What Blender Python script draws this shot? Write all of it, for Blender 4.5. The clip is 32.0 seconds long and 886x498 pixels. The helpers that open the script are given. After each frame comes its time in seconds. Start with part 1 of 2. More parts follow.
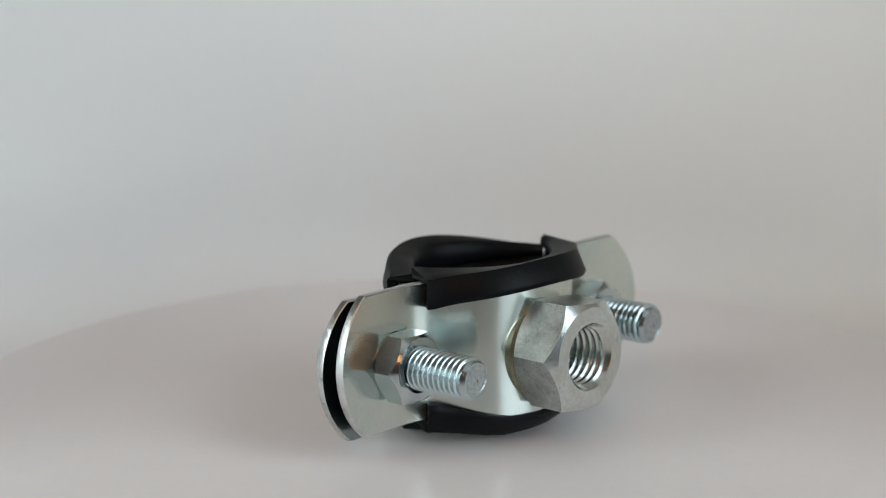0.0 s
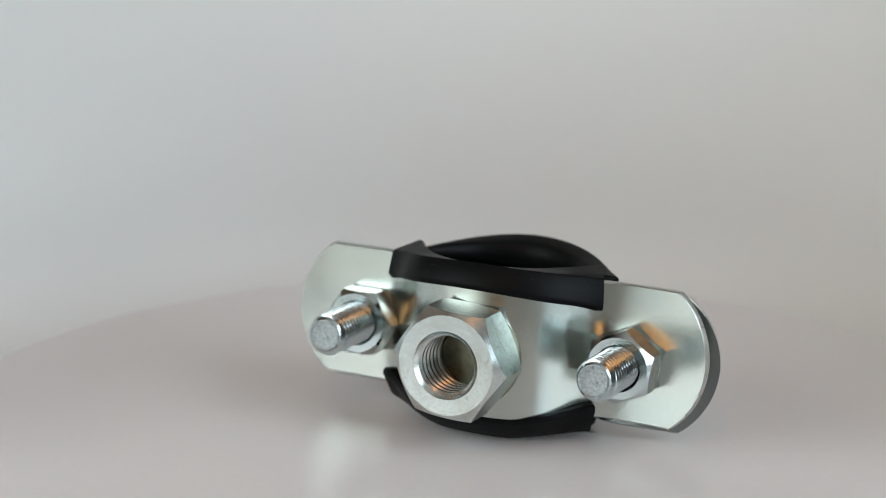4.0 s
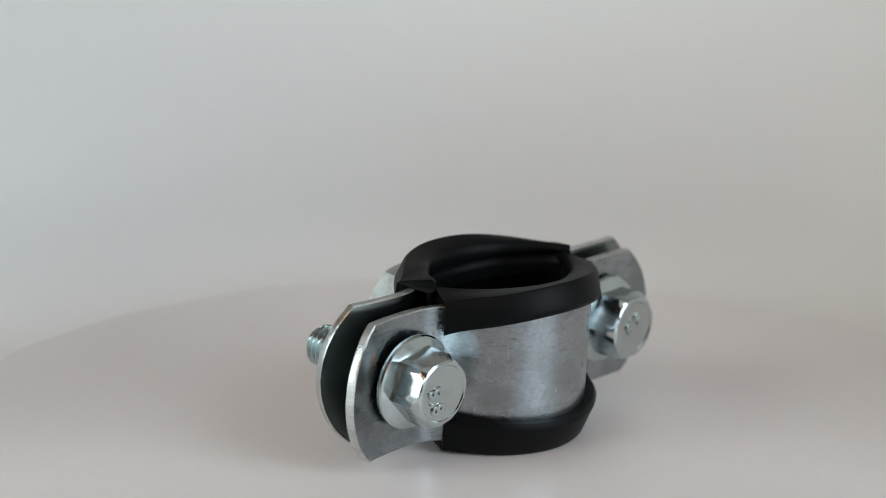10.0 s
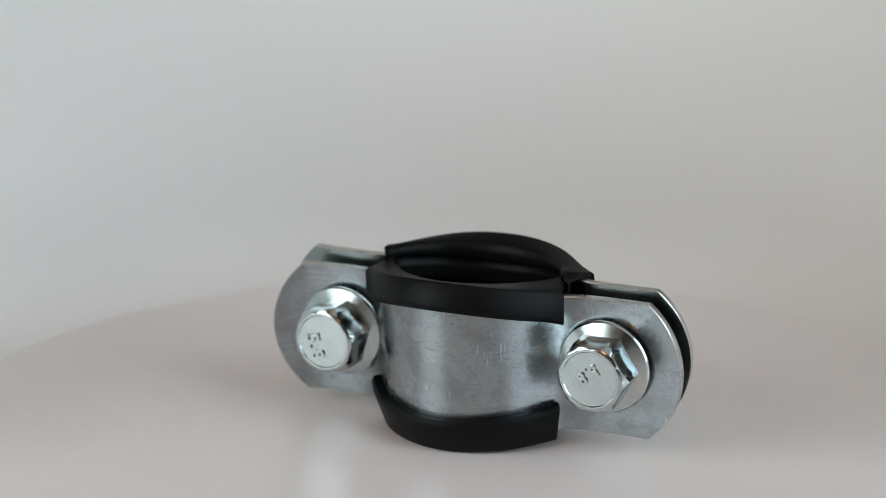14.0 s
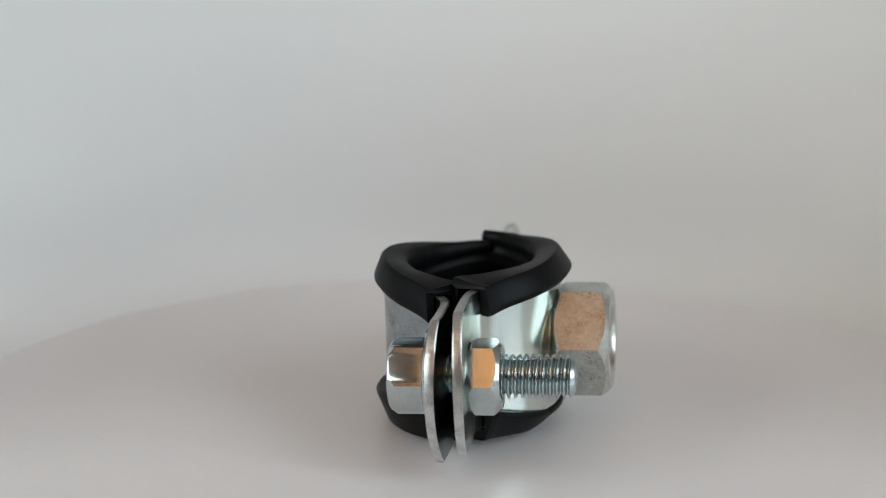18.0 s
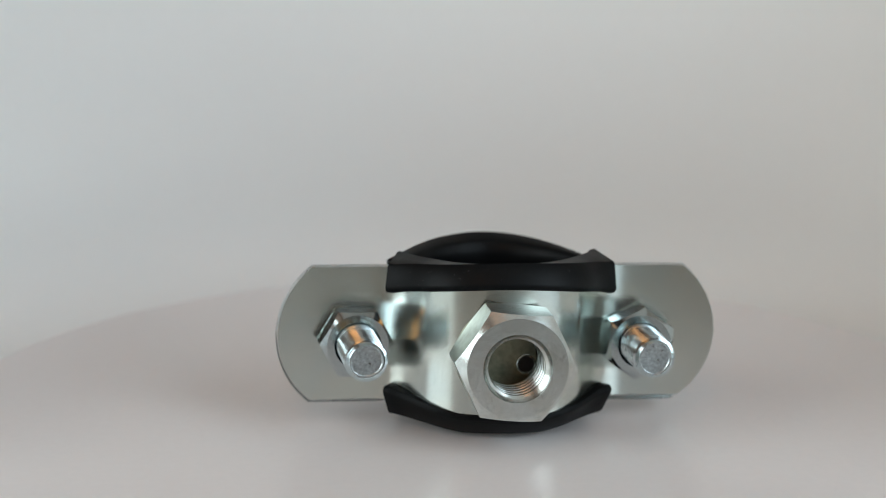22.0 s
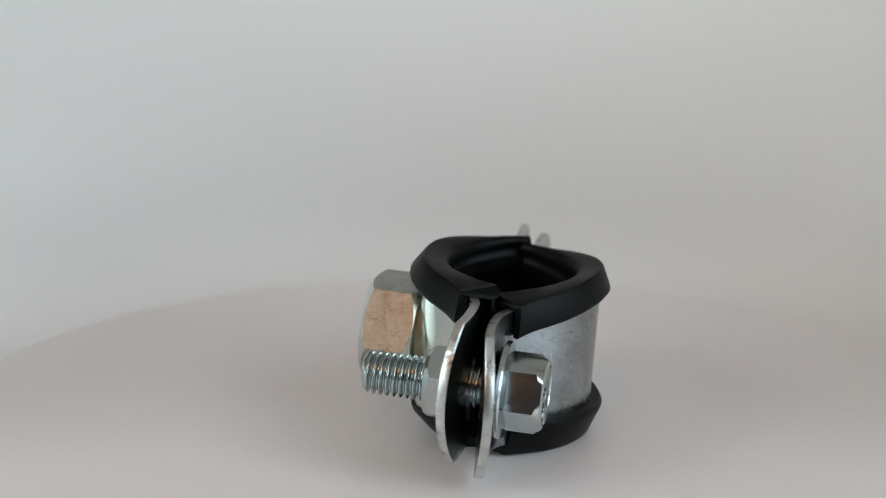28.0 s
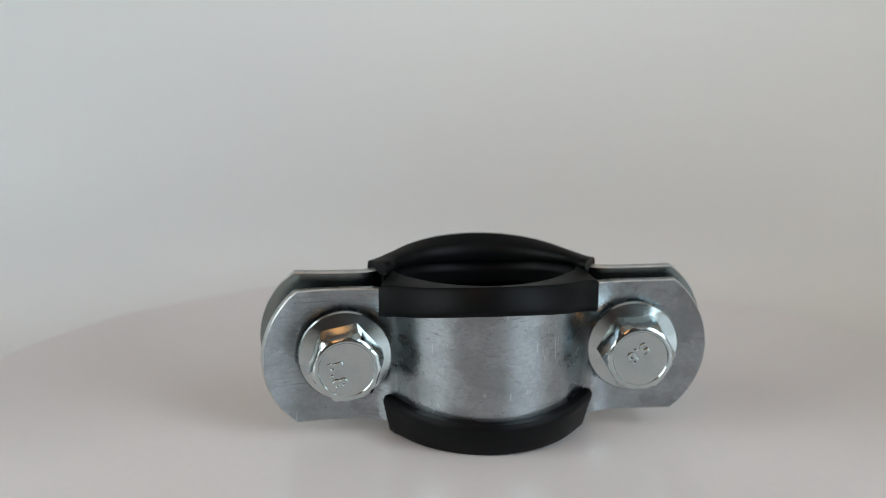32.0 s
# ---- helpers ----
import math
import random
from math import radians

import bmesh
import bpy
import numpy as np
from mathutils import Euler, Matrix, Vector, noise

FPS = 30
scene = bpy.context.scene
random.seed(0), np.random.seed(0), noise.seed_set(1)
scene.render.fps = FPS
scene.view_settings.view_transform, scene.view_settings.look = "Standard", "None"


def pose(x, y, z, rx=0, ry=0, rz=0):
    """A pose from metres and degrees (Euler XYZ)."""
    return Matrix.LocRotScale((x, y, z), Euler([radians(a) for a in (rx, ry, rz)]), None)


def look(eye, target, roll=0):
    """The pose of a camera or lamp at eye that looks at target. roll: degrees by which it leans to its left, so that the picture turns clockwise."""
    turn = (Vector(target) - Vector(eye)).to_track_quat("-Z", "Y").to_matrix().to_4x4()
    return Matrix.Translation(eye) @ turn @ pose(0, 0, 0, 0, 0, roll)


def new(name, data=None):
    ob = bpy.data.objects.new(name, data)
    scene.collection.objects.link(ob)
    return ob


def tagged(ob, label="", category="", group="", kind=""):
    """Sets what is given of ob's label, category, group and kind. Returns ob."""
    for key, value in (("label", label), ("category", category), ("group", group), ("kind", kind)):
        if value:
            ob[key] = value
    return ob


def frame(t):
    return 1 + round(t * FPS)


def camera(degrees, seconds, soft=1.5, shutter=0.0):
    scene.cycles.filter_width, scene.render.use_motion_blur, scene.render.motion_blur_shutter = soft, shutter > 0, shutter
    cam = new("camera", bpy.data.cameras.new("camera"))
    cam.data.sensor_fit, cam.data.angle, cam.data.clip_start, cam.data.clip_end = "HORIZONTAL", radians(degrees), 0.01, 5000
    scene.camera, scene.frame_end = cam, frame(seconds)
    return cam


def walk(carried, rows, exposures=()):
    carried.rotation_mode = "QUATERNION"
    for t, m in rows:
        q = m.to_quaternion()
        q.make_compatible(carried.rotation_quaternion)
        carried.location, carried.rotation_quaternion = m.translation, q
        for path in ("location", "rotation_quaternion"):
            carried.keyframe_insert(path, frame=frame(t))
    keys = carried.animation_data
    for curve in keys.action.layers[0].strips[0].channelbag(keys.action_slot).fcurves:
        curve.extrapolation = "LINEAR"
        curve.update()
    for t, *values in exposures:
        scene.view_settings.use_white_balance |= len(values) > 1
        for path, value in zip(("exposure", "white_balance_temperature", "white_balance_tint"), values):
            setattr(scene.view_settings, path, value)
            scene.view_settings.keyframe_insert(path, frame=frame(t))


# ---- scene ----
from mathutils.geometry import tessellate_polygon

cam = camera(25.3, 32.0, 0.6)
cam.data.dof.use_dof, cam.data.dof.focus_distance, cam.data.dof.aperture_fstop = True, 0.294, 16.0
EYE = Vector((0.0, -0.300, 0.1041))
PITCH, HEAD = radians(14.17), radians(-1.475)
AIM = EYE + Vector((math.sin(HEAD) * math.cos(PITCH), math.cos(HEAD) * math.cos(PITCH), -math.sin(PITCH)))
walk(cam, [(0.0, look(EYE, AIM, 1.13)), (32.0, look(EYE, AIM, 1.13))], [(0.0, 0.165, 6500, 8), (32.0, 0.165, 6500, 8)])

# ---- world and window light ----
world = bpy.data.worlds.new("sky")
scene.world = world
world.use_nodes = True
sky = world.node_tree.nodes.new("ShaderNodeTexSky")
sky.sky_type, sky.sun_disc = "NISHITA", False
sky.sun_elevation, sky.sun_rotation = radians(35), radians(120)
world.node_tree.links.new(sky.outputs[0], world.node_tree.nodes["Background"].inputs[0])
world.node_tree.nodes["Background"].inputs[1].default_value = 0.08


def window_light(name, eye, target, width, height, watts, colour):
    data = bpy.data.lights.new(name, "AREA")
    data.shape, data.size, data.size_y, data.energy, data.color = "RECTANGLE", width, height, watts, colour
    ob = new(name, data)
    ob.matrix_world = look(eye, target)
    return ob


window_light("window_light_east", (1.16, -0.98, 0.85), (0.0, -0.98, 0.85), 1.3, 1.5, 17.2, (0.70, 0.88, 1.0))
window_light("window_light_west", (-0.91, -0.62, 0.47), (0.0, -0.62, 0.47), 0.86, 0.76, 7.6, (0.86, 0.945, 0.95))


# ---- materials ----
def material(name, colour, rough, metal=0.0, spread=0.06, grain=900.0, bump=0.1, second=None, cover=0.5, patch=120.0, rough_spread=0.08, stretch=(1, 1, 1), coat=0.0):
    """Two scales of noise on colour and roughness, and a fine relief."""
    m = bpy.data.materials.new(name)
    m.use_nodes = True
    t = m.node_tree
    b = t.nodes["Principled BSDF"]
    co = t.nodes.new("ShaderNodeTexCoord")
    mp = t.nodes.new("ShaderNodeMapping")
    mp.inputs["Scale"].default_value = stretch
    t.links.new(co.outputs["Object"], mp.inputs[0])
    big, fine = t.nodes.new("ShaderNodeTexNoise"), t.nodes.new("ShaderNodeTexNoise")
    big.inputs["Scale"].default_value, big.inputs["Detail"].default_value = patch, 5
    fine.inputs["Scale"].default_value, fine.inputs["Detail"].default_value = grain, 6
    for n in (big, fine):
        t.links.new(mp.outputs[0], n.inputs["Vector"])
    ramp = t.nodes.new("ShaderNodeValToRGB")
    lo, hi = max(0.0, cover - 0.12), min(1.0, cover + 0.12)
    ramp.color_ramp.elements[0].position, ramp.color_ramp.elements[1].position = lo, hi
    ramp.color_ramp.elements[0].color = (*(second or tuple(c * (1 - spread) for c in colour)), 1)
    ramp.color_ramp.elements[1].color = (*colour, 1)
    t.links.new(big.outputs[0], ramp.inputs[0])
    mix = t.nodes.new("ShaderNodeMix")
    mix.data_type, mix.blend_type = "RGBA", "MULTIPLY"
    mix.inputs[0].default_value = 1.0
    shade = t.nodes.new("ShaderNodeMapRange")
    shade.inputs["From Min"].default_value, shade.inputs["From Max"].default_value = 0.3, 0.7
    shade.inputs["To Min"].default_value, shade.inputs["To Max"].default_value = 1 - spread, 1.0
    t.links.new(fine.outputs[0], shade.inputs[0])
    t.links.new(ramp.outputs[0], mix.inputs[6])
    t.links.new(shade.outputs[0], mix.inputs[7])
    t.links.new(mix.outputs[2], b.inputs["Base Color"])
    rr = t.nodes.new("ShaderNodeMapRange")
    rr.inputs["From Min"].default_value, rr.inputs["From Max"].default_value = 0.3, 0.7
    rr.inputs["To Min"].default_value, rr.inputs["To Max"].default_value = rough - rough_spread, rough + rough_spread
    t.links.new(big.outputs[0], rr.inputs[0])
    t.links.new(rr.outputs[0], b.inputs["Roughness"])
    b.inputs["Metallic"].default_value = metal
    b.inputs["Coat Weight"].default_value = coat
    b.inputs["Coat Roughness"].default_value = 0.25
    if bump:
        bp = t.nodes.new("ShaderNodeBump")
        bp.inputs["Strength"].default_value, bp.inputs["Distance"].default_value = bump, 0.0002
        t.links.new(fine.outputs[0], bp.inputs["Height"])
        t.links.new(bp.outputs[0], b.inputs["Normal"])
    return m


ZINC = material("bright_zinc", (0.70, 0.735, 0.675), 0.22, 1.0, 0.10, 1800, 0.02, (0.60, 0.665, 0.64), 0.47, 85, 0.05)
BOLT_ZINC = material("blue_zinc", (0.58, 0.64, 0.645), 0.17, 1.0, 0.12, 2600, 0.03, (0.50, 0.56, 0.58), 0.42, 260, 0.03)
THREAD_ZINC = material("thread_zinc", (0.57, 0.67, 0.69), 0.24, 1.0, 0.10, 2500, 0.06, (0.54, 0.60, 0.62), 0.42, 200)
NUT_ZINC = material("yellowish_zinc", (0.71, 0.755, 0.74), 0.25, 1.0, 0.16, 1500, 0.03, (0.60, 0.61, 0.56), 0.42, 220, 0.03)


def galvanised():
    """Dull zinc on rolled steel: soft streaks, dark pits and fine bright scratches."""
    m = material("galvanised_steel", (0.42, 0.457, 0.482), 0.28, 1.0, 0.18, 1600, 0.10, (0.325, 0.355, 0.375), 0.48, 180, 0.06, (0.9, 0.9, 1.25))
    t = m.node_tree
    b = t.nodes["Principled BSDF"]
    co = t.nodes.new("ShaderNodeTexCoord")

    def layer(scale, stretch, turn, lo, hi, detail=4):
        mp, nz, rg = t.nodes.new("ShaderNodeMapping"), t.nodes.new("ShaderNodeTexNoise"), t.nodes.new("ShaderNodeMapRange")
        mp.inputs["Scale"].default_value, mp.inputs["Rotation"].default_value = stretch, turn
        nz.inputs["Scale"].default_value, nz.inputs["Detail"].default_value = scale, detail
        rg.inputs["From Min"].default_value, rg.inputs["From Max"].default_value = lo, hi
        t.links.new(co.outputs["Object"], mp.inputs[0])
        t.links.new(mp.outputs[0], nz.inputs["Vector"])
        t.links.new(nz.outputs[0], rg.inputs[0])
        return rg.outputs[0]

    def both(a, c):
        mu = t.nodes.new("ShaderNodeMath")
        mu.operation = "MULTIPLY"
        t.links.new(a, mu.inputs[0])
        t.links.new(c, mu.inputs[1])
        return mu.outputs[0]

    def over(fac, colour, under):
        mx = t.nodes.new("ShaderNodeMix")
        mx.data_type = "RGBA"
        t.links.new(fac, mx.inputs[0])
        t.links.new(under, mx.inputs[6])
        mx.inputs[7].default_value = (*colour, 1)
        return mx.outputs[2]
    base = b.inputs["Base Color"].links[0].from_socket
    pits = both(layer(1500, (0.45, 0.45, 2.0), (0.03, 0.02, 0), 0.57, 0.72, 5), layer(120, (1, 1, 1.4), (0, 0, 0), 0.50, 0.64))
    stains = both(layer(300, (1, 1, 1.3), (0.4, 0, 0), 0.46, 0.70, 6), layer(70, (1, 1, 1), (1, 0, 0), 0.40, 0.64))
    lines = both(layer(260, (0.35, 0.35, 9), (0.05, 0.04, 0), 0.60, 0.72, 3), layer(110, (1, 1, 1), (0, 1, 0), 0.46, 0.62))
    nicks = both(layer(240, (7, 7, 0.9), (0.25, 0.3, 0.2), 0.68, 0.74, 2), layer(130, (1, 1, 1), (2, 1, 0), 0.50, 0.58))
    col = over(stains, (0.25, 0.265, 0.275), base)
    col = over(pits, (0.17, 0.18, 0.19), col)
    col = over(lines, (0.24, 0.25, 0.26), col)
    col = over(nicks, (0.58, 0.60, 0.61), col)
    t.links.new(col, b.inputs["Base Color"])
    return m


GALVANISED = galvanised()


def specks(m, scale, lo, hi, colour):
    """Small dark pits gathered in patches."""
    t = m.node_tree
    b = t.nodes["Principled BSDF"]
    co, mul, mx = t.nodes.new("ShaderNodeTexCoord"), t.nodes.new("ShaderNodeMath"), t.nodes.new("ShaderNodeMix")
    mul.operation, mx.data_type = "MULTIPLY", "RGBA"
    for k, (sc, a, c) in enumerate(((scale, lo, hi), (scale * 0.12, 0.5, 0.6))):
        nz, rg = t.nodes.new("ShaderNodeTexNoise"), t.nodes.new("ShaderNodeMapRange")
        nz.inputs["Scale"].default_value, nz.inputs["Detail"].default_value = sc, 4
        rg.inputs["From Min"].default_value, rg.inputs["From Max"].default_value = a, c
        t.links.new(co.outputs["Object"], nz.inputs["Vector"])
        t.links.new(nz.outputs[0], rg.inputs[0])
        t.links.new(rg.outputs[0], mul.inputs[k])
    base = b.inputs["Base Color"].links[0].from_socket
    t.links.new(mul.outputs[0], mx.inputs[0])
    t.links.new(base, mx.inputs[6])
    mx.inputs[7].default_value = (*colour, 1)
    t.links.new(mx.outputs[2], b.inputs["Base Color"])


NUT_FLATS = material("scuffed_zinc_flats", (0.62, 0.665, 0.635), 0.36, 1.0, 0.2, 1500, 0.1, (0.50, 0.53, 0.505), 0.45, 260, 0.05)
specks(NUT_FLATS, 3400, 0.46, 0.68, (0.27, 0.23, 0.195))
# Dark copy of the zinc: the shade between the wings is in its colour.
SHADED_ZINC = material("shaded_inner_zinc", (0.33, 0.37, 0.365), 0.24, 1.0, 0.1, 1200, 0.02, (0.21, 0.24, 0.24), 0.5, 90, 0.03)
specks(NUT_ZINC, 3600, 0.54, 0.74, (0.30, 0.30, 0.28))
specks(ZINC, 2400, 0.64, 0.76, (0.34, 0.35, 0.33))
CUT_END = material("dull_cut_end", (0.55, 0.60, 0.61), 0.36, 1.0, 0.3, 2600, 0.2, (0.46, 0.50, 0.51), 0.5, 1400, 0.1)
SHEARED = material("sheared_zinc_edge", (0.78, 0.80, 0.79), 0.33, 1.0, 0.35, 4500, 0.3, (0.60, 0.62, 0.62), 0.45, 500, 0.08)
OLIVE = material("olive_passivated_steel", (0.36, 0.35, 0.25), 0.45, 1.0, 0.2, 1500, 0.1, (0.24, 0.235, 0.17), 0.5, 350)
HOLE_SHADE = material("hole_shade", (0.02, 0.02, 0.02), 0.6, 0.0, 0.2, 1500, 0.1)
RUBBER = material("black_rubber", (0.0034, 0.0040, 0.0046), 0.46, 0.0, 0.3, 1800, 0.08, (0.0028, 0.0034, 0.0040), 0.5, 150, 0.04)
specks(RUBBER, 4200, 0.70, 0.73, (0.10, 0.10, 0.10))
RUBBER.node_tree.nodes["Principled BSDF"].inputs["Specular IOR Level"].default_value = 0.13
PAPER = material("white_paper", (0.81, 0.805, 0.79), 0.7, 0.0, 0.015, 700, 0.05, None, 0.5, 6)
DISC_WHITE = material("pale_pink_lacquer", (0.84, 0.785, 0.772), 0.31, 0.0, 0.02, 600, 0.02, None, 0.5, 14, 0.015)
PLASTER = material("plaster", (0.82, 0.80, 0.76), 0.8, 0.0, 0.05, 60, 0.1, None, 0.5, 3)
BROWN_WALL = material("dark_brown_panelling", (0.06, 0.036, 0.03), 0.45, 0.0, 0.2, 40, 0.1, (0.04, 0.025, 0.02), 0.5, 4, 0.05, (6, 1, 1))
ORANGE_WALL = material("brown_wall_paint", (0.30, 0.195, 0.135), 0.6, 0.0, 0.1, 40, 0.1, (0.24, 0.155, 0.11), 0.5, 4)
FLOOR_GREY = material("grey_floor_covering", (0.34, 0.335, 0.33), 0.6, 0.0, 0.15, 30, 0.1, (0.28, 0.275, 0.27), 0.5, 3, 0.05)
PALE_OAK = material("pale_oak", (0.50, 0.47, 0.44), 0.4, 0.0, 0.2, 60, 0.1, (0.42, 0.39, 0.36), 0.5, 8, 0.05, (1, 8, 1))
FRAME_WHITE = material("white_frame_paint", (0.8, 0.8, 0.78), 0.4, 0.0, 0.03, 80, 0.05)


# ---- builders ----
def finish(name, bm, mat, smooth=40):
    bmesh.ops.recalc_face_normals(bm, faces=bm.faces)
    me = bpy.data.meshes.new(name)
    bm.to_mesh(me)
    bm.free()
    me.materials.append(mat)
    if smooth:
        for p in me.polygons:
            p.use_smooth = True
        me.set_sharp_from_angle(angle=radians(smooth))
    return me


def part(name, bm, mat, parent, label="", m=None, smooth=40):
    ob = new(name, finish(name, bm, mat, smooth))
    ob.parent = parent
    if m is not None:
        ob.matrix_basis = m
    return tagged(ob, label)


def setting(name, bm, mat, label, category, smooth=40):
    return tagged(new(name, finish(name, bm, mat, smooth)), label, category, "", "structure")


def box(bm, a, b, bevel=0.0):
    (x0, y0, z0), (x1, y1, z1) = a, b
    r = bmesh.ops.create_cube(bm, size=1.0)
    for v in r["verts"]:
        v.co = Vector(((x0 + x1) / 2 + v.co.x * (x1 - x0), (y0 + y1) / 2 + v.co.y * (y1 - y0), (z0 + z1) / 2 + v.co.z * (z1 - z0)))
    if bevel:
        es = {e for v in r["verts"] for e in v.link_edges}
        bmesh.ops.bevel(bm, geom=list(es), offset=bevel, segments=2, affect="EDGES")
    return bm


def rings(bm, loops, closed_rows=True, caps=True):
    """Quads between equal loops of points."""
    rows = [[bm.verts.new(p) for p in loop] for loop in loops]
    n = len(rows[0])
    for a, b in zip(rows, rows[1:]):
        for i in range(n if closed_rows else n - 1):
            j = (i + 1) % n
            bm.faces.new((a[i], a[j], b[j], b[i]))
    if caps:
        bm.faces.new(rows[0])
        bm.faces.new(rows[-1][::-1])
    return bm


def turned(bm, profile, n=48, caps=True, turn=0.0):
    """A body turned about y: profile of (radius, y)."""
    return rings(bm, [[(r * math.cos(turn + 2 * math.pi * i / n), y, r * math.sin(turn + 2 * math.pi * i / n)) for i in range(n)] for r, y in profile], True, caps)


# ---- the room ----
X0, X1, Y0, Y1, Z0, Z1 = -0.95, 1.2, -1.9, 1.2, -0.80, 2.00


def wall_with_window(name, x, thick, y0, y1, wy0, wy1, wz0, wz1, mat):
    bm = bmesh.new()
    a, b = sorted((x, x + thick))
    box(bm, (a, y0, Z0), (b, wy0, Z1))
    box(bm, (a, wy1, Z0), (b, y1, Z1))
    box(bm, (a, wy0, Z0), (b, wy1, wz0))
    box(bm, (a, wy0, wz1), (b, wy1, Z1))
    return setting(name, bm, mat, ("plain off-white" if mat == PLASTER else "warm orange-brown") + " room wall with a window opening", "wall", 0)


wall_with_window("wall_east", X1, 0.15, Y0, Y1, -1.64, -0.32, 0.09, 1.61, PLASTER)
wall_with_window("wall_west", X0, -0.15, Y0, Y1, -1.05, -0.19, 0.09, 0.85, ORANGE_WALL)
setting("wall_north", box(bmesh.new(), (X0 - 0.15, Y1, Z0), (X1 + 0.15, Y1 + 0.15, Z1)), PLASTER, "plain off-white room wall", "wall", 0)
setting("wall_south", box(bmesh.new(), (X0 - 0.15, Y0 - 0.15, Z0), (X1 + 0.15, Y0, Z1)), BROWN_WALL, "dark brown panelled room wall", "wall", 0)
setting("floor", box(bmesh.new(), (X0 - 0.15, Y0 - 0.15, Z0 - 0.1), (X1 + 0.15, Y1 + 0.15, Z0)), FLOOR_GREY, "plain grey room floor", "floor", 0)
setting("ceiling", box(bmesh.new(), (X0 - 0.15, Y0 - 0.15, Z1), (X1 + 0.15, Y1 + 0.15, Z1 + 0.1)), PLASTER, "plain off-white ceiling", "ceiling", 0)

# ---- unseen orange glow behind the camera, added for reflections on the steel ----
GLOW = bpy.data.materials.new("warm_glow")
GLOW.use_nodes = True
GLOW.node_tree.nodes["Principled BSDF"].inputs["Base Color"].default_value = (0.7, 0.5, 0.3, 1)
GLOW.node_tree.nodes["Principled BSDF"].inputs["Emission Color"].default_value = (1.0, 0.39, 0.11, 1)
GLOW.node_tree.nodes["Principled BSDF"].inputs["Emission Strength"].default_value = 2.1
# Cylinder, cap and cord are made up to carry the mirrored orange.
orange_source = tagged(new("added_orange_glow"), "unseen tall orange glow added for the reflections on the steel", "lamp")
orange_source.location = (-0.208, -1.0, Z1)


def upright(profile, n=40):
    return rings(bmesh.new(), [[(r * math.cos(2 * math.pi * i / n), r * math.sin(2 * math.pi * i / n), z) for i in range(n)] for r, z in profile])


low, high, rows_of_ribs = 0.60 - Z1, 1.62 - Z1, 17
ribs = []
for k in range(rows_of_ribs):
    z = low + (high - low) * k / (rows_of_ribs - 1)
    ribs += [(0.102, z), (0.109, z + 0.5 * (high - low) / (rows_of_ribs - 1))] if k < rows_of_ribs - 1 else [(0.102, z)]
part("shade", upright(ribs), GLOW, orange_source, "glowing ribbed orange cylinder")
part("cap", upright([(0.05, high - 0.004), (0.106, high), (0.106, high + 0.008), (0.02, high + 0.02)]), FRAME_WHITE, orange_source)
part("cord", upright([(0.003, high + 0.015), (0.003, -0.002)], 8), FRAME_WHITE, orange_source)

# ---- desk, backdrop and turntable ----
DESK = -0.0136
desk = tagged(new("desk"), "pale oak desk carrying the backdrop and turntable", "desk")
desk.location = (0, 0, Z0)
part("desktop", box(bmesh.new(), (-0.7, -0.45, DESK - 0.026 - Z0), (0.7, 0.5, DESK - 0.001 - Z0), 0.003), PALE_OAK, desk)
for lx in (-0.64, 0.64):
    for ly in (-0.39, 0.44):
        part("leg", box(bmesh.new(), (lx - 0.025, ly - 0.025, 0), (lx + 0.025, ly + 0.025, DESK - 0.026 - Z0), 0.002), PALE_OAK, desk)


def backdrop_sheet():
    """A sheet of white card: flat under the turntable, swept up into a round wall behind it."""
    bm = bmesh.new()
    wall, fillet, top, n = 0.124, 0.020, 0.076, 72
    prof = [(0.0, 0.0), (0.083, 0.0), (wall - fillet, 0.0)]
    prof += [(wall - fillet + fillet * math.sin(a), fillet - fillet * math.cos(a)) for a in (radians(d) for d in range(10, 91, 10))]
    prof += [(wall + 0.006, top)]
    back = [(r + (0.0012 if z > 0.001 else 0.0), z - 0.0012 if z < fillet else z) for r, z in reversed(prof)]
    loop = prof[1:] + back[:-1]
    loops = []
    for i in range(n + 1):
        a = radians(-18 + 216 * i / n)
        # the sheet is flatter than a full round
        side = math.degrees(a) - 90
        wide = 1 / math.cos(radians(0.15 * min(60.0, side) if side > 0 else 17.0 * math.tanh(side / 30.0)))
        loops.append([(r * wide * math.cos(a), r * wide * math.sin(a), DESK + 0.0016 + z) for r, z in loop])
    return rings(bm, loops)


setting("backdrop", backdrop_sheet(), PAPER, "seamless white card backdrop curved round the turntable", "backdrop", 60)
DISC_R = 0.0897
turntable = tagged(new("turntable"), "round pale pinkish-white lacquered display turntable, slowly turning", "turntable")


def about_z(bm, profile, n=128):
    return rings(bm, [[(r * math.cos(2 * math.pi * i / n), r * math.sin(2 * math.pi * i / n), z) for i in range(n)] for r, z in profile])


part("platter", about_z(bmesh.new(), [(DISC_R - 0.001, -0.0042), (DISC_R, -0.0034)] + [(DISC_R - 0.0015 + 0.0015 * math.cos(a), -0.0015 + 0.0015 * math.sin(a)) for a in (radians(d) for d in range(0, 91, 15))]), DISC_WHITE, turntable)
part("base", about_z(bmesh.new(), [(0.080, DESK + 0.0016), (0.081, DESK + 0.0022), (0.081, -0.0046), (0.078, -0.0042)], 96), FRAME_WHITE, turntable)

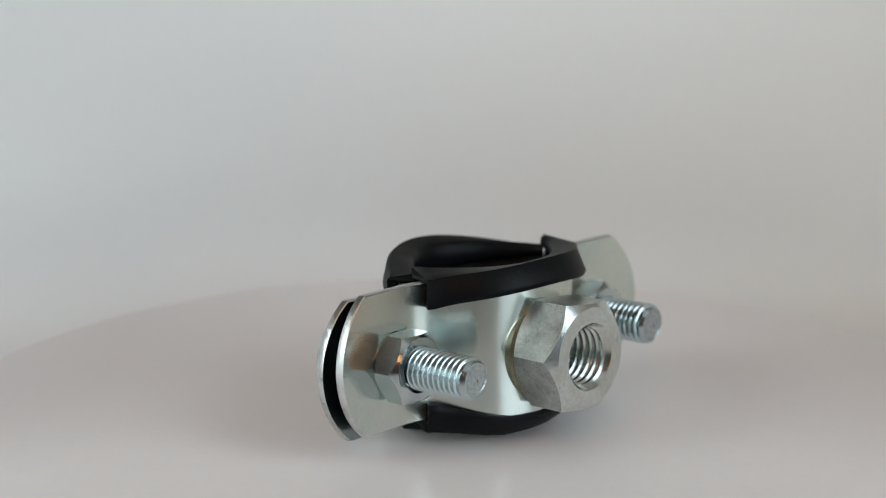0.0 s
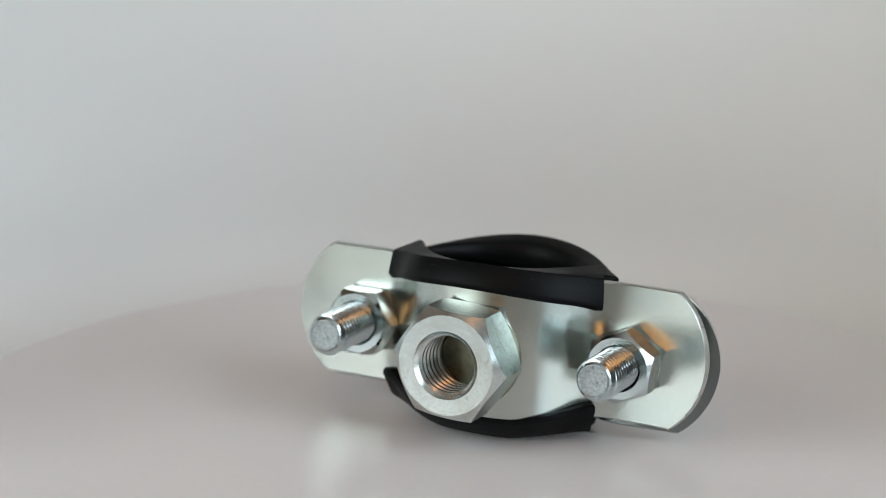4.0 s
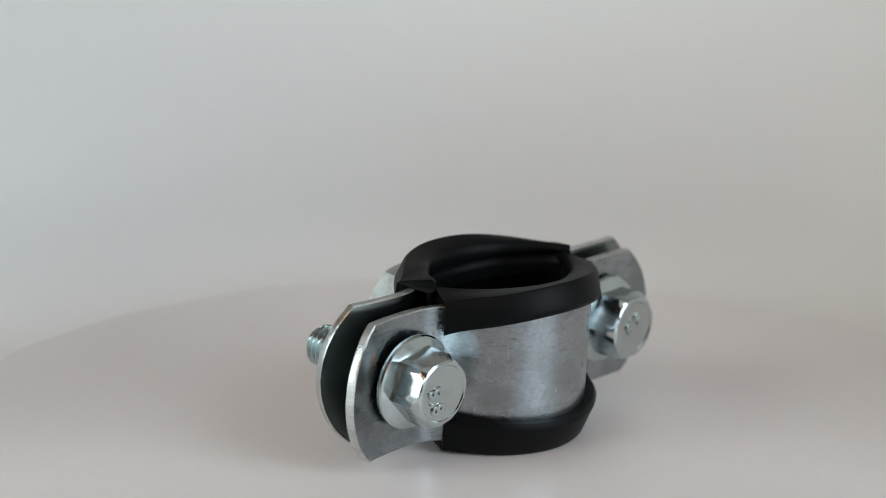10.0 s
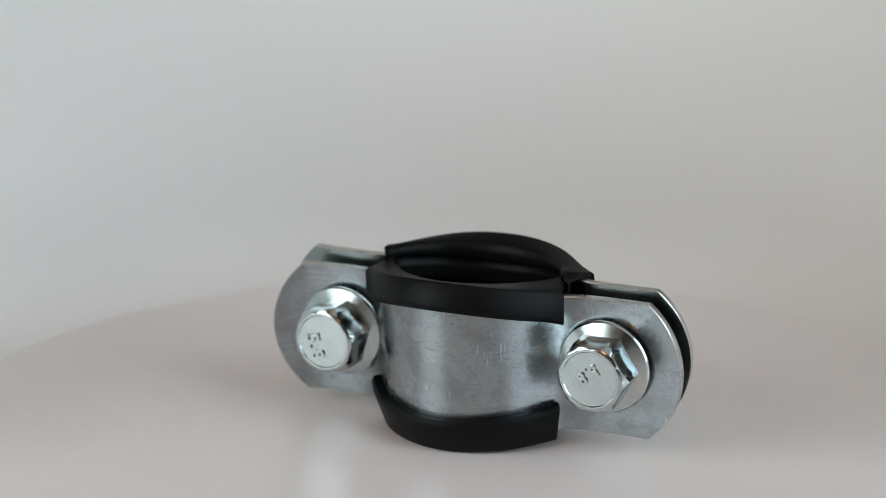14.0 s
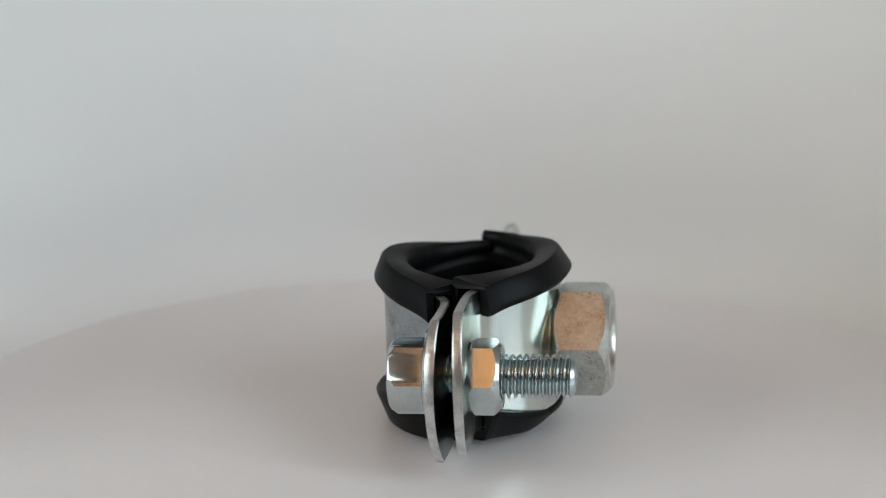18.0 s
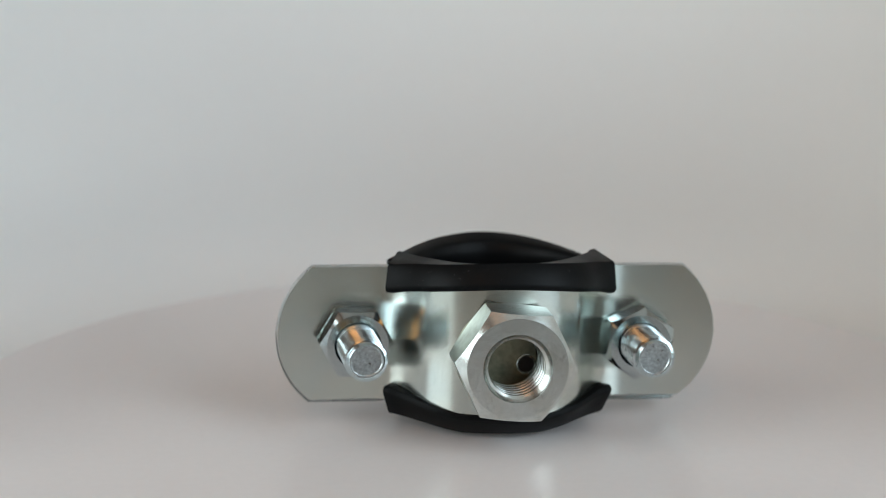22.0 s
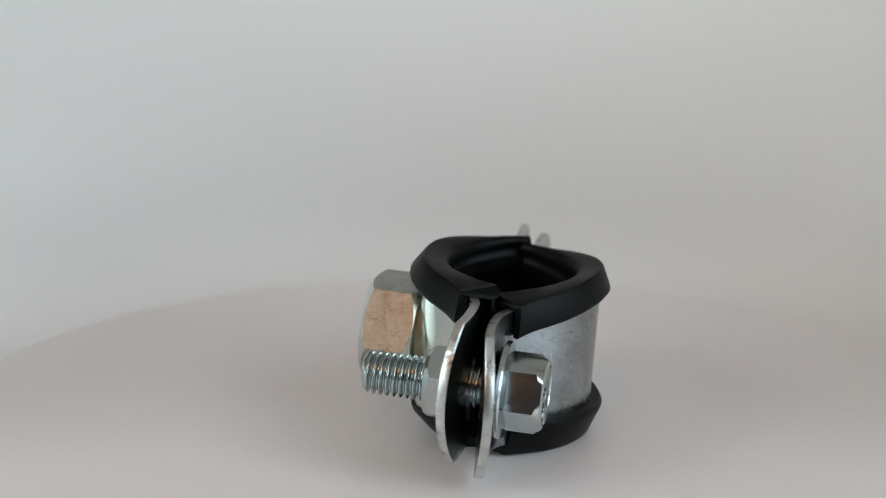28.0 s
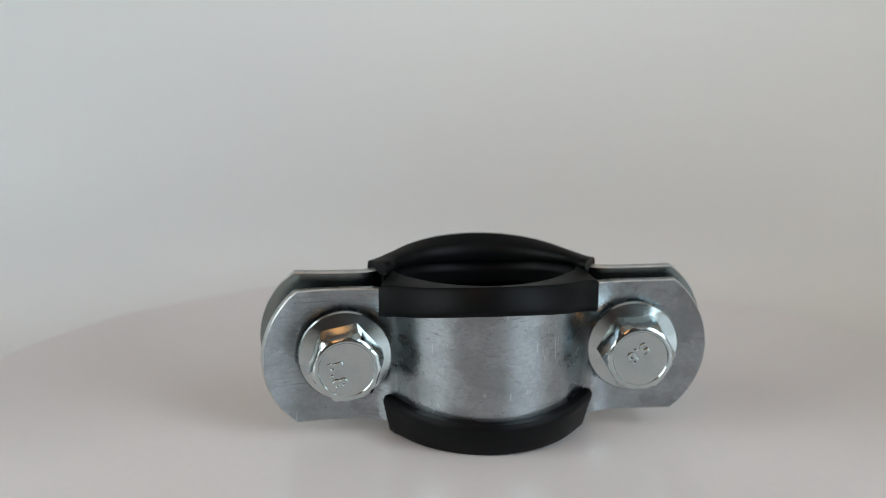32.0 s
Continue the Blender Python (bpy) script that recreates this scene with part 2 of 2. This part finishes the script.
# ---- the pipe clamp; its own lengths in steps of 0.3 mm ----
STEP = 0.0003
SEAT = (pose(-4 * STEP, -6.4 * STEP, 47 * STEP, 3.3, -1.1, -1.5))
THICK, HALF = 4.6, 36.0
HALF_LENGTH, CORNER = 116.0, 98.5
clamp = tagged(new("pipe_clamp"), "two-piece zinc-plated steel pipe clamp with black rubber lining", "pipe clamp")


def piece(name, bm, mat, parent, label="", m=None, smooth=40):
    """A part of the clamp from a mesh in steps."""
    bmesh.ops.scale(bm, vec=(STEP, STEP, STEP), verts=bm.verts)
    if m is not None:
        m = m.copy()
        m.translation *= STEP
    if parent == clamp:
        m = SEAT @ (m or Matrix())
    return part(name, bm, mat, parent, label, m, smooth)


def glide(points, n):
    """An even, smooth line through points of the plan."""
    p = [Vector(q) for q in points]
    p = [2 * p[0] - p[1]] + p + [2 * p[-1] - p[-2]]
    fine = []
    for a, b, c, d in zip(p, p[1:], p[2:], p[3:]):
        for k in range(12):
            t = k / 12
            fine.append(0.5 * (2 * b + (c - a) * t + (2 * a - 5 * b + 4 * c - d) * t * t + (3 * b - a - 3 * c + d) * t ** 3))
    fine.append(p[-2])
    run = np.concatenate([[0], np.cumsum([(b - a).length for a, b in zip(fine, fine[1:])])])
    at = np.linspace(0, run[-1], n)
    even = np.array([(np.interp(s, run, [q.x for q in fine]), np.interp(s, run, [q.y for q in fine])) for s in at])
    for _ in range(40):
        even[1:-1] += 0.25 * (even[:-2] + even[2:] - 2 * even[1:-1])
    return [Vector((float(x), float(y))) for x, y in even]


def normals(line, side):
    out = []
    for i in range(len(line)):
        d = (line[min(i + 1, len(line) - 1)] - line[max(i - 1, 0)]).normalized()
        out.append(Vector((d.y, -d.x)) * side)
    return out


# plan of each half's outer face, from the middle outwards; depth counts away from the joint
BODY_FRONT = [(0, 49.6), (15, 46.9), (28, 40.4), (38, 31.8), (43.5, 24.6), (48, 18), (53, 12.8), (59, 9.8)]
BODY_REAR = [(0, 43), (15, 41.5), (28, 36.5), (38, 29), (43.5, 22.5), (48.5, 16.2), (53.5, 11.5), (59, 8.4)]
WING_FRONT = {-1: [(66, 8.8), (80, 8.9), (98, 11), (116, 16)], 1: [(66, 8.4), (80, 7.8), (98, 8), (116, 9)]}
WING_REAR = {-1: [(66, 6.9), (80, 6.7), (98, 8), (116, 11.5)], 1: [(66, 7.2), (80, 7.4), (98, 8.0), (116, 9.6)]}
RISE_FRONT, RISE_REAR = -2.0, 2.0


# how far the upper and lower edges swell at the middle of each half
SWELL = {-1: (7.5, 0.0), 1: (3.8, 4.0)}


def swell(x, side):
    w = max(0.0, 1 - (x / 54.0) ** 2)
    return SWELL[side][0] * w, SWELL[side][1] * w


def band(body, wings, side, rise):
    """One half of the clamp: a bent strip with rounded ends. side -1: the front, 1: the nut's half."""
    left = [(-x, y * side) for x, y in reversed(body[1:] + wings[-1])]
    right = [(x, y * side) for x, y in body + wings[1]]
    line = glide(left + right, 421)
    out = normals(line, -side)
    bm, loops, round_r = bmesh.new(), [], (HALF ** 2 + (HALF_LENGTH - CORNER) ** 2) / (2 * (HALF_LENGTH - CORNER))
    for q, n in zip(line, out):
        h = HALF
        if abs(q.x) > CORNER:
            h = math.sqrt(max(round_r ** 2 - (abs(q.x) - HALF_LENGTH + round_r) ** 2, 2.0))
            h = min(h, HALF)
        e = min(0.7, h * 0.3)
        loop = []
        wear = [random.uniform(-0.08, 0.08) for _ in range(2)]
        for d, z in ((0, -h + e), (0, h - e), (-e, h), (-THICK + e, h), (-THICK, h - e), (-THICK, -h + e), (-THICK + e, -h), (-e, -h)):
            up, down = swell(q.x, side)
            if d < 0 and abs(z) == h:
                z += wear[0 if d == -e else 1]
            loop.append((q.x + n.x * d, q.y + n.y * d, z + rise + (0.7 * up if z > 0 else -0.7 * down) - (0.009 * q.x - 0.8 if side > 0 else 0.0)))
        loops.append(loop)
    return rings(bm, loops)


def lining(body, side, rise, ends, lip, under):
    """The black rubber: a channel that grips both edges of one half."""
    pts = [q for q in body if q[0] < 46] + ends
    line = glide([(-x, y * side) for x, y in reversed(pts[1:])] + [(x, y * side) for x, y in pts], 141)
    out = normals(line, -side)
    H = HALF

    def edge(lap, over):
        return [(0.3, H - lap), (over - 1.4, H - lap), (over, H - lap + 2.0), (over - 0.2, H - lap + 3.5), (0.8, H + 3.6), (-0.6, H + 4.8), (-9.5, H + 4.4), (-12.2, H + 2.6), (-13.0, H - 1), (-12.4, H - 6), (-8.6, H - 8), (-8.6, H - 12), (-11.8, H - 13), (-11.8, H - 18), (-9.0, H - 20)]
    upper, lower = edge(lip, 5.0 if side < 0 else 6.8), edge(under, 6.4 if side < 0 else 6.8)
    # on the nut's half the lower lip rolls under the steel in the middle and stands open at its ends
    tucked = [(0.3, H - 1.0), (1.2, H - 0.6), (1.6, H + 0.8), (1.0, H + 2.2), (-7.0, H + 9.5), (-10.0, H + 11.6), (-15.0, H + 10.0), (-15.5, H + 4.0)]
    bm = bmesh.new()
    loops, prof = [], []
    close, brow, sill = (9.4, 12.2, 3.5) if side < 0 else (7.6, 8.4, 3.0)
    for q, n in zip(line, out):
        up, down = swell(q.x, side)
        e = min(1.0, (q.x / 54.0) ** 2)
        top = []
        for r, z in upper:
            lift = up
            if r < -8 and z <= H - 1:
                # inside, the lip is tall in the middle and thin at the cut ends
                lift = (0.3 * up + 3.0 * e) if z > H - 3 else 2.5 + 5.5 * e
            elif r > 0.1 and z < H - 4:
                lift = brow * (1 - e)
            elif z > H + 2:
                # the top face leans inwards at the middle and outwards at the cut ends
                lift += -1.5 * e if r > -5 else 2.4 * e - 2.0 * (1 - e)
            if -1.0 < r < 1.0 and z > H + 2:
                r += 4.2 * e
            if r < -4:
                r = -4 + (r + 4) * (1 - 0.42 * max(0.0, e - 0.25) / 0.75)
            top.append((r, z + lift - (0.015 * q.x if side > 0 and z > H - 2 else 0.0)))
        low = []
        w = min(1.0, 1.25 * (1 - e))
        for k, (r, z) in enumerate(lower):
            if side > 0 and k < len(tucked):
                r, z = r + (tucked[k][0] - r) * w, z + (tucked[k][1] - z) * w
                low.append((r, -z - (1.6 * e if k > 3 else 0.0)))
            else:
                low.append((r, -z - (down if z > H - 4 else sill * (1 - e) if r > 0.1 else 0.0) - (1.0 if side < 0 and z > H else 0.0)))
        prof = top + low[::-1] + [(0.3, -H - 0.4 - 0.7 * down), (-5.0, -H - 0.4 - 0.7 * down), (-5.0, H + 0.4 + up * 0.7), (0.3, H + 0.4 + up * 0.7)]
        shut = close * e ** 12
        # the lower edge of the front half is cut shorter
        short = math.copysign(3.4 * e ** 5, q.x) if side < 0 else 0.0
        loops.append([(q.x + n.x * r - (short if z < -10 else 0.0), q.y + n.y * r - side * (shut if r < -4 else 0.0), z + rise) for r, z in prof])
    rings(bm, loops, True, False)
    flat = tessellate_polygon([[Vector((r, z, 0)) for r, z in prof]])
    bm.verts.ensure_lookup_table()
    for first in (0, (len(loops) - 1) * len(prof)):
        for tri in flat:
            bm.faces.new([bm.verts[first + k] for k in tri])
    return bm


def drilled(bm, holes):
    """Cuts bolt slots along y through a strip; holes: x, z, radius, half the slot's straight length."""
    cut = bmesh.new()
    for x, z, r, long in holes:
        n, rows = 40, []
        for y in (-30, 30):
            rows.append([(x + r * math.cos(2 * math.pi * i / n), y, z + r * math.sin(2 * math.pi * i / n) + (long if math.sin(2 * math.pi * (i + 0.5) / n) > 0 else -long)) for i in range(n)])
        rings(cut, rows)
    obs = []
    for k, b in (("strip", bm), ("cutter", cut)):
        bmesh.ops.recalc_face_normals(b, faces=b.faces)
        me = bpy.data.meshes.new(k)
        b.to_mesh(me)
        b.free()
        obs.append(new(k, me))
    m = obs[0].modifiers.new("cut", "BOOLEAN")
    m.object, m.solver, m.operation = obs[1], "EXACT", "DIFFERENCE"
    dg = bpy.context.evaluated_depsgraph_get()
    me = bpy.data.meshes.new_from_object(obs[0].evaluated_get(dg))
    out = bmesh.new()
    out.from_mesh(me)
    for ob in obs:
        old = ob.data
        bpy.data.objects.remove(ob)
        bpy.data.meshes.remove(old)
    bpy.data.meshes.remove(me)
    return out


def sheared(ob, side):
    """The cut edges of a strip take the rough, grainy finish; its inner face takes a smooth zinc, coloured dark for the
    shade between the wings.
    """
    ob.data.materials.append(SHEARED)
    ob.data.materials.append(SHADED_ZINC)
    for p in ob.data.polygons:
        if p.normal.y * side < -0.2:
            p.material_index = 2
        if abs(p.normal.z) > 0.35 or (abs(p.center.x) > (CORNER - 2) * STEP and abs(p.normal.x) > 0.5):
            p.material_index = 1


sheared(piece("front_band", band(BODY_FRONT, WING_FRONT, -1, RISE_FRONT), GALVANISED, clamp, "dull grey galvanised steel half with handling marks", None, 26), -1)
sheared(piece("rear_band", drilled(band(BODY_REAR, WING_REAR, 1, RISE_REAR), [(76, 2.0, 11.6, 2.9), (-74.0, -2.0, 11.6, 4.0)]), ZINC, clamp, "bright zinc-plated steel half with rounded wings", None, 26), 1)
CREASES = (0, 1, 5, 9, 10, 12, 13)


def creased(ob):
    """The rubber is smooth along its run, with creases along chosen lines of its section and at its cut ends."""
    n, count = 34, len(ob.data.vertices)
    for e in ob.data.edges:
        (i, j), (a, b) = (v // n for v in e.vertices), (v % n for v in e.vertices)
        along = i != j and a == b and (a in CREASES or 29 - a in CREASES or a > 29)
        e.use_edge_sharp = along or (i == j and (i == 0 or i == count // n - 1))


creased(piece("front_lining", lining(BODY_FRONT, -1, RISE_FRONT, [(49.5, 17), (53.5, 13.5)], 14.0, 16.0), RUBBER, clamp, "matt black rubber lining", None, 180))
creased(piece("rear_lining", lining(BODY_REAR, 1, RISE_REAR, [(50.5, 15), (57, 10)], 12.5, 9.5), RUBBER, clamp, "matt black rubber lining", None, 180))


def hexagon(bm, flats, y0, y1, chamfer0, chamfer1, hole=0.0, turn=0.0, thread=0.0):
    """A hexagonal prism about y, its corners cut off round at the ends, with an optional threaded hole."""
    n = 72
    loops = []

    def edge(a, cut):
        r = flats / 2 / math.cos((a + math.pi / 6) % (math.pi / 3) - math.pi / 6)
        return min(r, cut) if cut else r
    full = flats / 2 / math.cos(math.pi / 6)

    def loop(cut, y, drop=0.0):
        out = []
        for i in range(n):
            a = 2 * math.pi * i / n
            r = edge(a, cut)
            out.append((r * math.cos(a + turn), y, r * math.sin(a + turn)))
        return out

    def skirt(y, sign):
        # the round cut: the taller, the nearer to a corner
        out = []
        for i in range(n):
            a = 2 * math.pi * i / n
            r = edge(a, 0)
            out.append((r * math.cos(a + turn), y - sign * (1.5 + (r - flats / 2) * 0.8), r * math.sin(a + turn)))
        return out
    loops.append(loop(flats / 2 * 0.94, y0)) if chamfer0 else None
    loops.append(skirt(y0, -1) if chamfer0 else loop(0, y0))
    loops.append(skirt(y1, 1) if chamfer1 else loop(0, y1))
    loops.append(loop(flats / 2 * 0.94, y1)) if chamfer1 else None
    if hole:
        ring = lambda r, y: [(r * math.cos(2 * math.pi * i / n + turn), y, r * math.sin(2 * math.pi * i / n + turn)) for i in range(n)]
        loops.append(ring(hole * 1.22, y1))
        k = int((y1 - y0) / thread * 10)
        for j in range(k + 1):
            y = y1 - hole * 0.15 - thread * j / 10
            row = []
            for i in range(n):
                ph = (y1 - y) / thread % 1.0
                r = hole + max(0.0, 0.68 - abs(2 * ph - 1)) * thread * 0.62
                row.append((r * math.cos(2 * math.pi * i / n + turn), y, r * math.sin(2 * math.pi * i / n + turn)))
            loops.append(row)
        rings(bm, loops, True, False)
    else:
        rings(bm, loops)
    return bm


def threaded_rod(bm, radius, pitch, y0, y1, n=40):
    """A screw thread about y with a chamfered tip at y1."""
    loops, k = [], int((y1 - y0) / pitch * 12)
    for j in range(k + 1):
        y = y0 + (y1 - y0) * j / k
        tip = min(1.0, (y1 - y) / 2.0)
        row = []
        for i in range(n):
            ph = ((y / pitch) - i / n) % 1.0
            w = min(1.0, max(0.0, (abs(2 * ph - 1) - 0.2) / 0.66))
            r = radius - w * pitch * 0.74
            r = min(r, radius - 1.6 + 1.6 * tip)
            row.append((r * math.cos(2 * math.pi * i / n), y, r * math.sin(2 * math.pi * i / n)))
        loops.append(row)
    last = loops[-1]
    # chamfer, burred rim and the shallow dish that the shear left
    for f, d in ((0.97, 0.45), (0.91, 1.0), (0.86, 1.05), (0.80, 0.6), (0.5, 0.45), (0.15, 0.45)):
        loops.append([(x * f, y1 + d, z * f) for x, _, z in last])
    return rings(bm, loops)


def marking(parent, turn, x, y, z, size):
    """Raised strength mark on a bolt's head."""
    cu = bpy.data.curves.new("grade_mark", "FONT")
    cu.body, cu.size, cu.extrude, cu.align_x, cu.align_y = "5.8", size, 0.85, "CENTER", "CENTER"
    cu.space_character, cu.offset, cu.bevel_depth, cu.bevel_resolution = 1.12, 0.14, 0.24, 1
    tmp = bpy.data.objects.new("grade_mark", cu)
    me = bpy.data.meshes.new_from_object(tmp)
    bpy.data.objects.remove(tmp)
    bm = bmesh.new()
    bm.from_mesh(me)
    bpy.data.meshes.remove(me)
    bmesh.ops.rotate(bm, cent=(0, 0, 0), matrix=Matrix.Rotation(radians(turn), 3, "Z"), verts=bm.verts)
    bmesh.ops.rotate(bm, cent=(0, 0, 0), matrix=Matrix.Rotation(radians(90), 3, "X"), verts=bm.verts)
    bmesh.ops.translate(bm, vec=(x, y, z), verts=bm.verts)
    return piece("grade_mark", bm, BOLT_ZINC, parent, "raised figures 5.8", None, 0)


def bolt(place, seat, turn, mark, tip):
    """Flanged hexagon bolt along y; seat: the underside of its flange."""
    flats, face, n = 33.8, -34.0, 72
    ang = [radians(turn) + 2 * math.pi * i / n for i in range(n)]
    half = flats / 2

    def hexr(a):
        return half / math.cos((a - radians(turn) + math.pi / 6) % (math.pi / 3) - math.pi / 6)

    def ring(r, y):
        return [(r * math.cos(a), y, r * math.sin(a)) for a in ang]
    loops = [ring(10.8, seat + 1.5), ring(12, seat), ring(23.4, seat), ring(24.2, seat - 0.6), ring(24.3, seat - 2.2), ring(23.6, seat - 3.1)]
    loops.append([(hexr(a) * math.cos(a), seat - 3.4 - (23.6 - hexr(a)) * 0.22, hexr(a) * math.sin(a)) for a in ang])
    loops.append([(hexr(a) * math.cos(a), face + 1.7 + (hexr(a) - half) * 1.0, hexr(a) * math.sin(a)) for a in ang])
    loops.append([(min(hexr(a), half * 1.03) * 0.985 * math.cos(a), face + 0.9, min(hexr(a), half * 1.03) * 0.985 * math.sin(a)) for a in ang])
    loops += [ring(half * 0.945, face + 0.2), ring(half * 0.90, face), ring(half * 0.86, face + 0.1), ring(half * 0.83, face + 0.7), ring(half * 0.3, face + 0.7)]
    head = piece("bolt", rings(bmesh.new(), loops), BOLT_ZINC, clamp, "zinc-plated flanged hexagon bolt", place, 28)
    shank = piece("thread", threaded_rod(bmesh.new(), 11.0, 3.4, seat + 0.5, tip), THREAD_ZINC, head, "threaded bolt shank", None, 22)
    shank.data.materials.append(CUT_END)
    for p in shank.data.polygons:
        if p.center.y > (tip + 0.4) * STEP and math.hypot(p.center.x, p.center.z) < 8.4 * STEP:
            p.material_index = 1
    marking(head, mark[0], mark[1], face + 0.7, mark[2], mark[3])
    return head


def nut(place, seat, turn):
    bm = hexagon(bmesh.new(), 34.0, seat, seat + 16.5, True, True, 10.0, radians(turn), 3.4)
    return piece("nut", bm, BOLT_ZINC, clamp, "zinc-plated hexagon nut", place, 17)


bolt(pose(-74.0, -1.5, -0.2, 0, 0, -0.4), -11.3, 42, (-74, -5.0, -3.2, 11.0), 56.3)
bolt(pose(76, 1.5, -0.4, 0, 0, 1.5), -11.8, 30, (-143, -1.2, 2.6, 9.2), 56.8)
nut(pose(-74.0, 0, -0.8, 0, 0, -0.4), 7.2, 6)
stamped = nut(pose(76, 0, -0.8, 0, 0, 1.5), 6.6, 30)
mark = bmesh.new()
for k in range(4):
    a = radians(40 + 11 * k)
    bar = box(bmesh.new(), (-0.7, 0, -1.4), (0.7, 0.35, 1.4))
    bmesh.ops.transform(bar, matrix=Matrix.Rotation(a - math.pi / 2, 4, Vector((0, -1, 0))), verts=bar.verts)
    bmesh.ops.translate(bar, vec=(13.3 * math.cos(a), 6.6 + 16.4, 13.3 * math.sin(a)), verts=bar.verts)
    me = bpy.data.meshes.new("bar")
    bar.to_mesh(me)
    bar.free()
    mark.from_mesh(me)
    bpy.data.meshes.remove(me)
piece("stamped_mark", mark, BOLT_ZINC, stamped, "raised illegible maker's stamp", None, 0)
socket = piece("socket_nut", hexagon(bmesh.new(), 54.5, 41.5, 70.8, True, True, 14.4, radians(34.0), 4.2), NUT_ZINC, clamp, "large threaded hexagon nut welded to the band", pose(0, 0, -1.4), 17)
socket.data.materials.append(NUT_FLATS)
for p in socket.data.polygons:
    if abs(p.normal.y) < 0.2 and math.hypot(p.center.x, p.center.z) > 24 * STEP:
        p.material_index = 1
# Stained olive floor, its colour also darkened for the dim light down the hole.
bottom = bmesh.new()
turned(bottom, [(14.2, 42.6), (14.2, 43.6), (2.0, 43.9)], 40)
floor_disc = piece("socket_bottom", bottom, OLIVE, clamp, "stained olive metal at the bottom of the threaded hole, darkened for shade", pose(0, 0, -2))
ring = bmesh.new()
turned(ring, [(5.0, 43.4), (5.2, 44.4), (4.6, 44.8), (4.0, 44.3), (3.9, 44.05), (0.5, 44.0)], 28)
rim = piece("punched_hole_rim", ring, NUT_ZINC, floor_disc, "bent rim of a small punched hole", pose(-9.0, 0, -3.5))
# No opening is cut here; a black disc paints the hole's shade.
piece("punched_hole_shade", turned(bmesh.new(), [(3.9, 43.8), (3.9, 44.25), (0.5, 44.25)], 28), HOLE_SHADE, rim, "black disc painted as the shade in a punched hole")
seam = bmesh.new()
turned(seam, [(24.0, 36.0), (27.2, 37.0), (27.4, 40.4), (26.2, 41.6), (24.0, 41.6)], 64)
piece("weld_seam", seam, OLIVE, clamp, "yellowish weld seam under the large nut", pose(0, 0, -2))


# ---- movement ----
TURN_RATE, START = -18.172, 12.7 * 18.172


def motions():
    rows = [(t * 1.0, pose(0, 0, 0, 0, 0, START + TURN_RATE * t)) for t in range(33)]
    walk(clamp, rows)
    walk(turntable, rows)


motions()
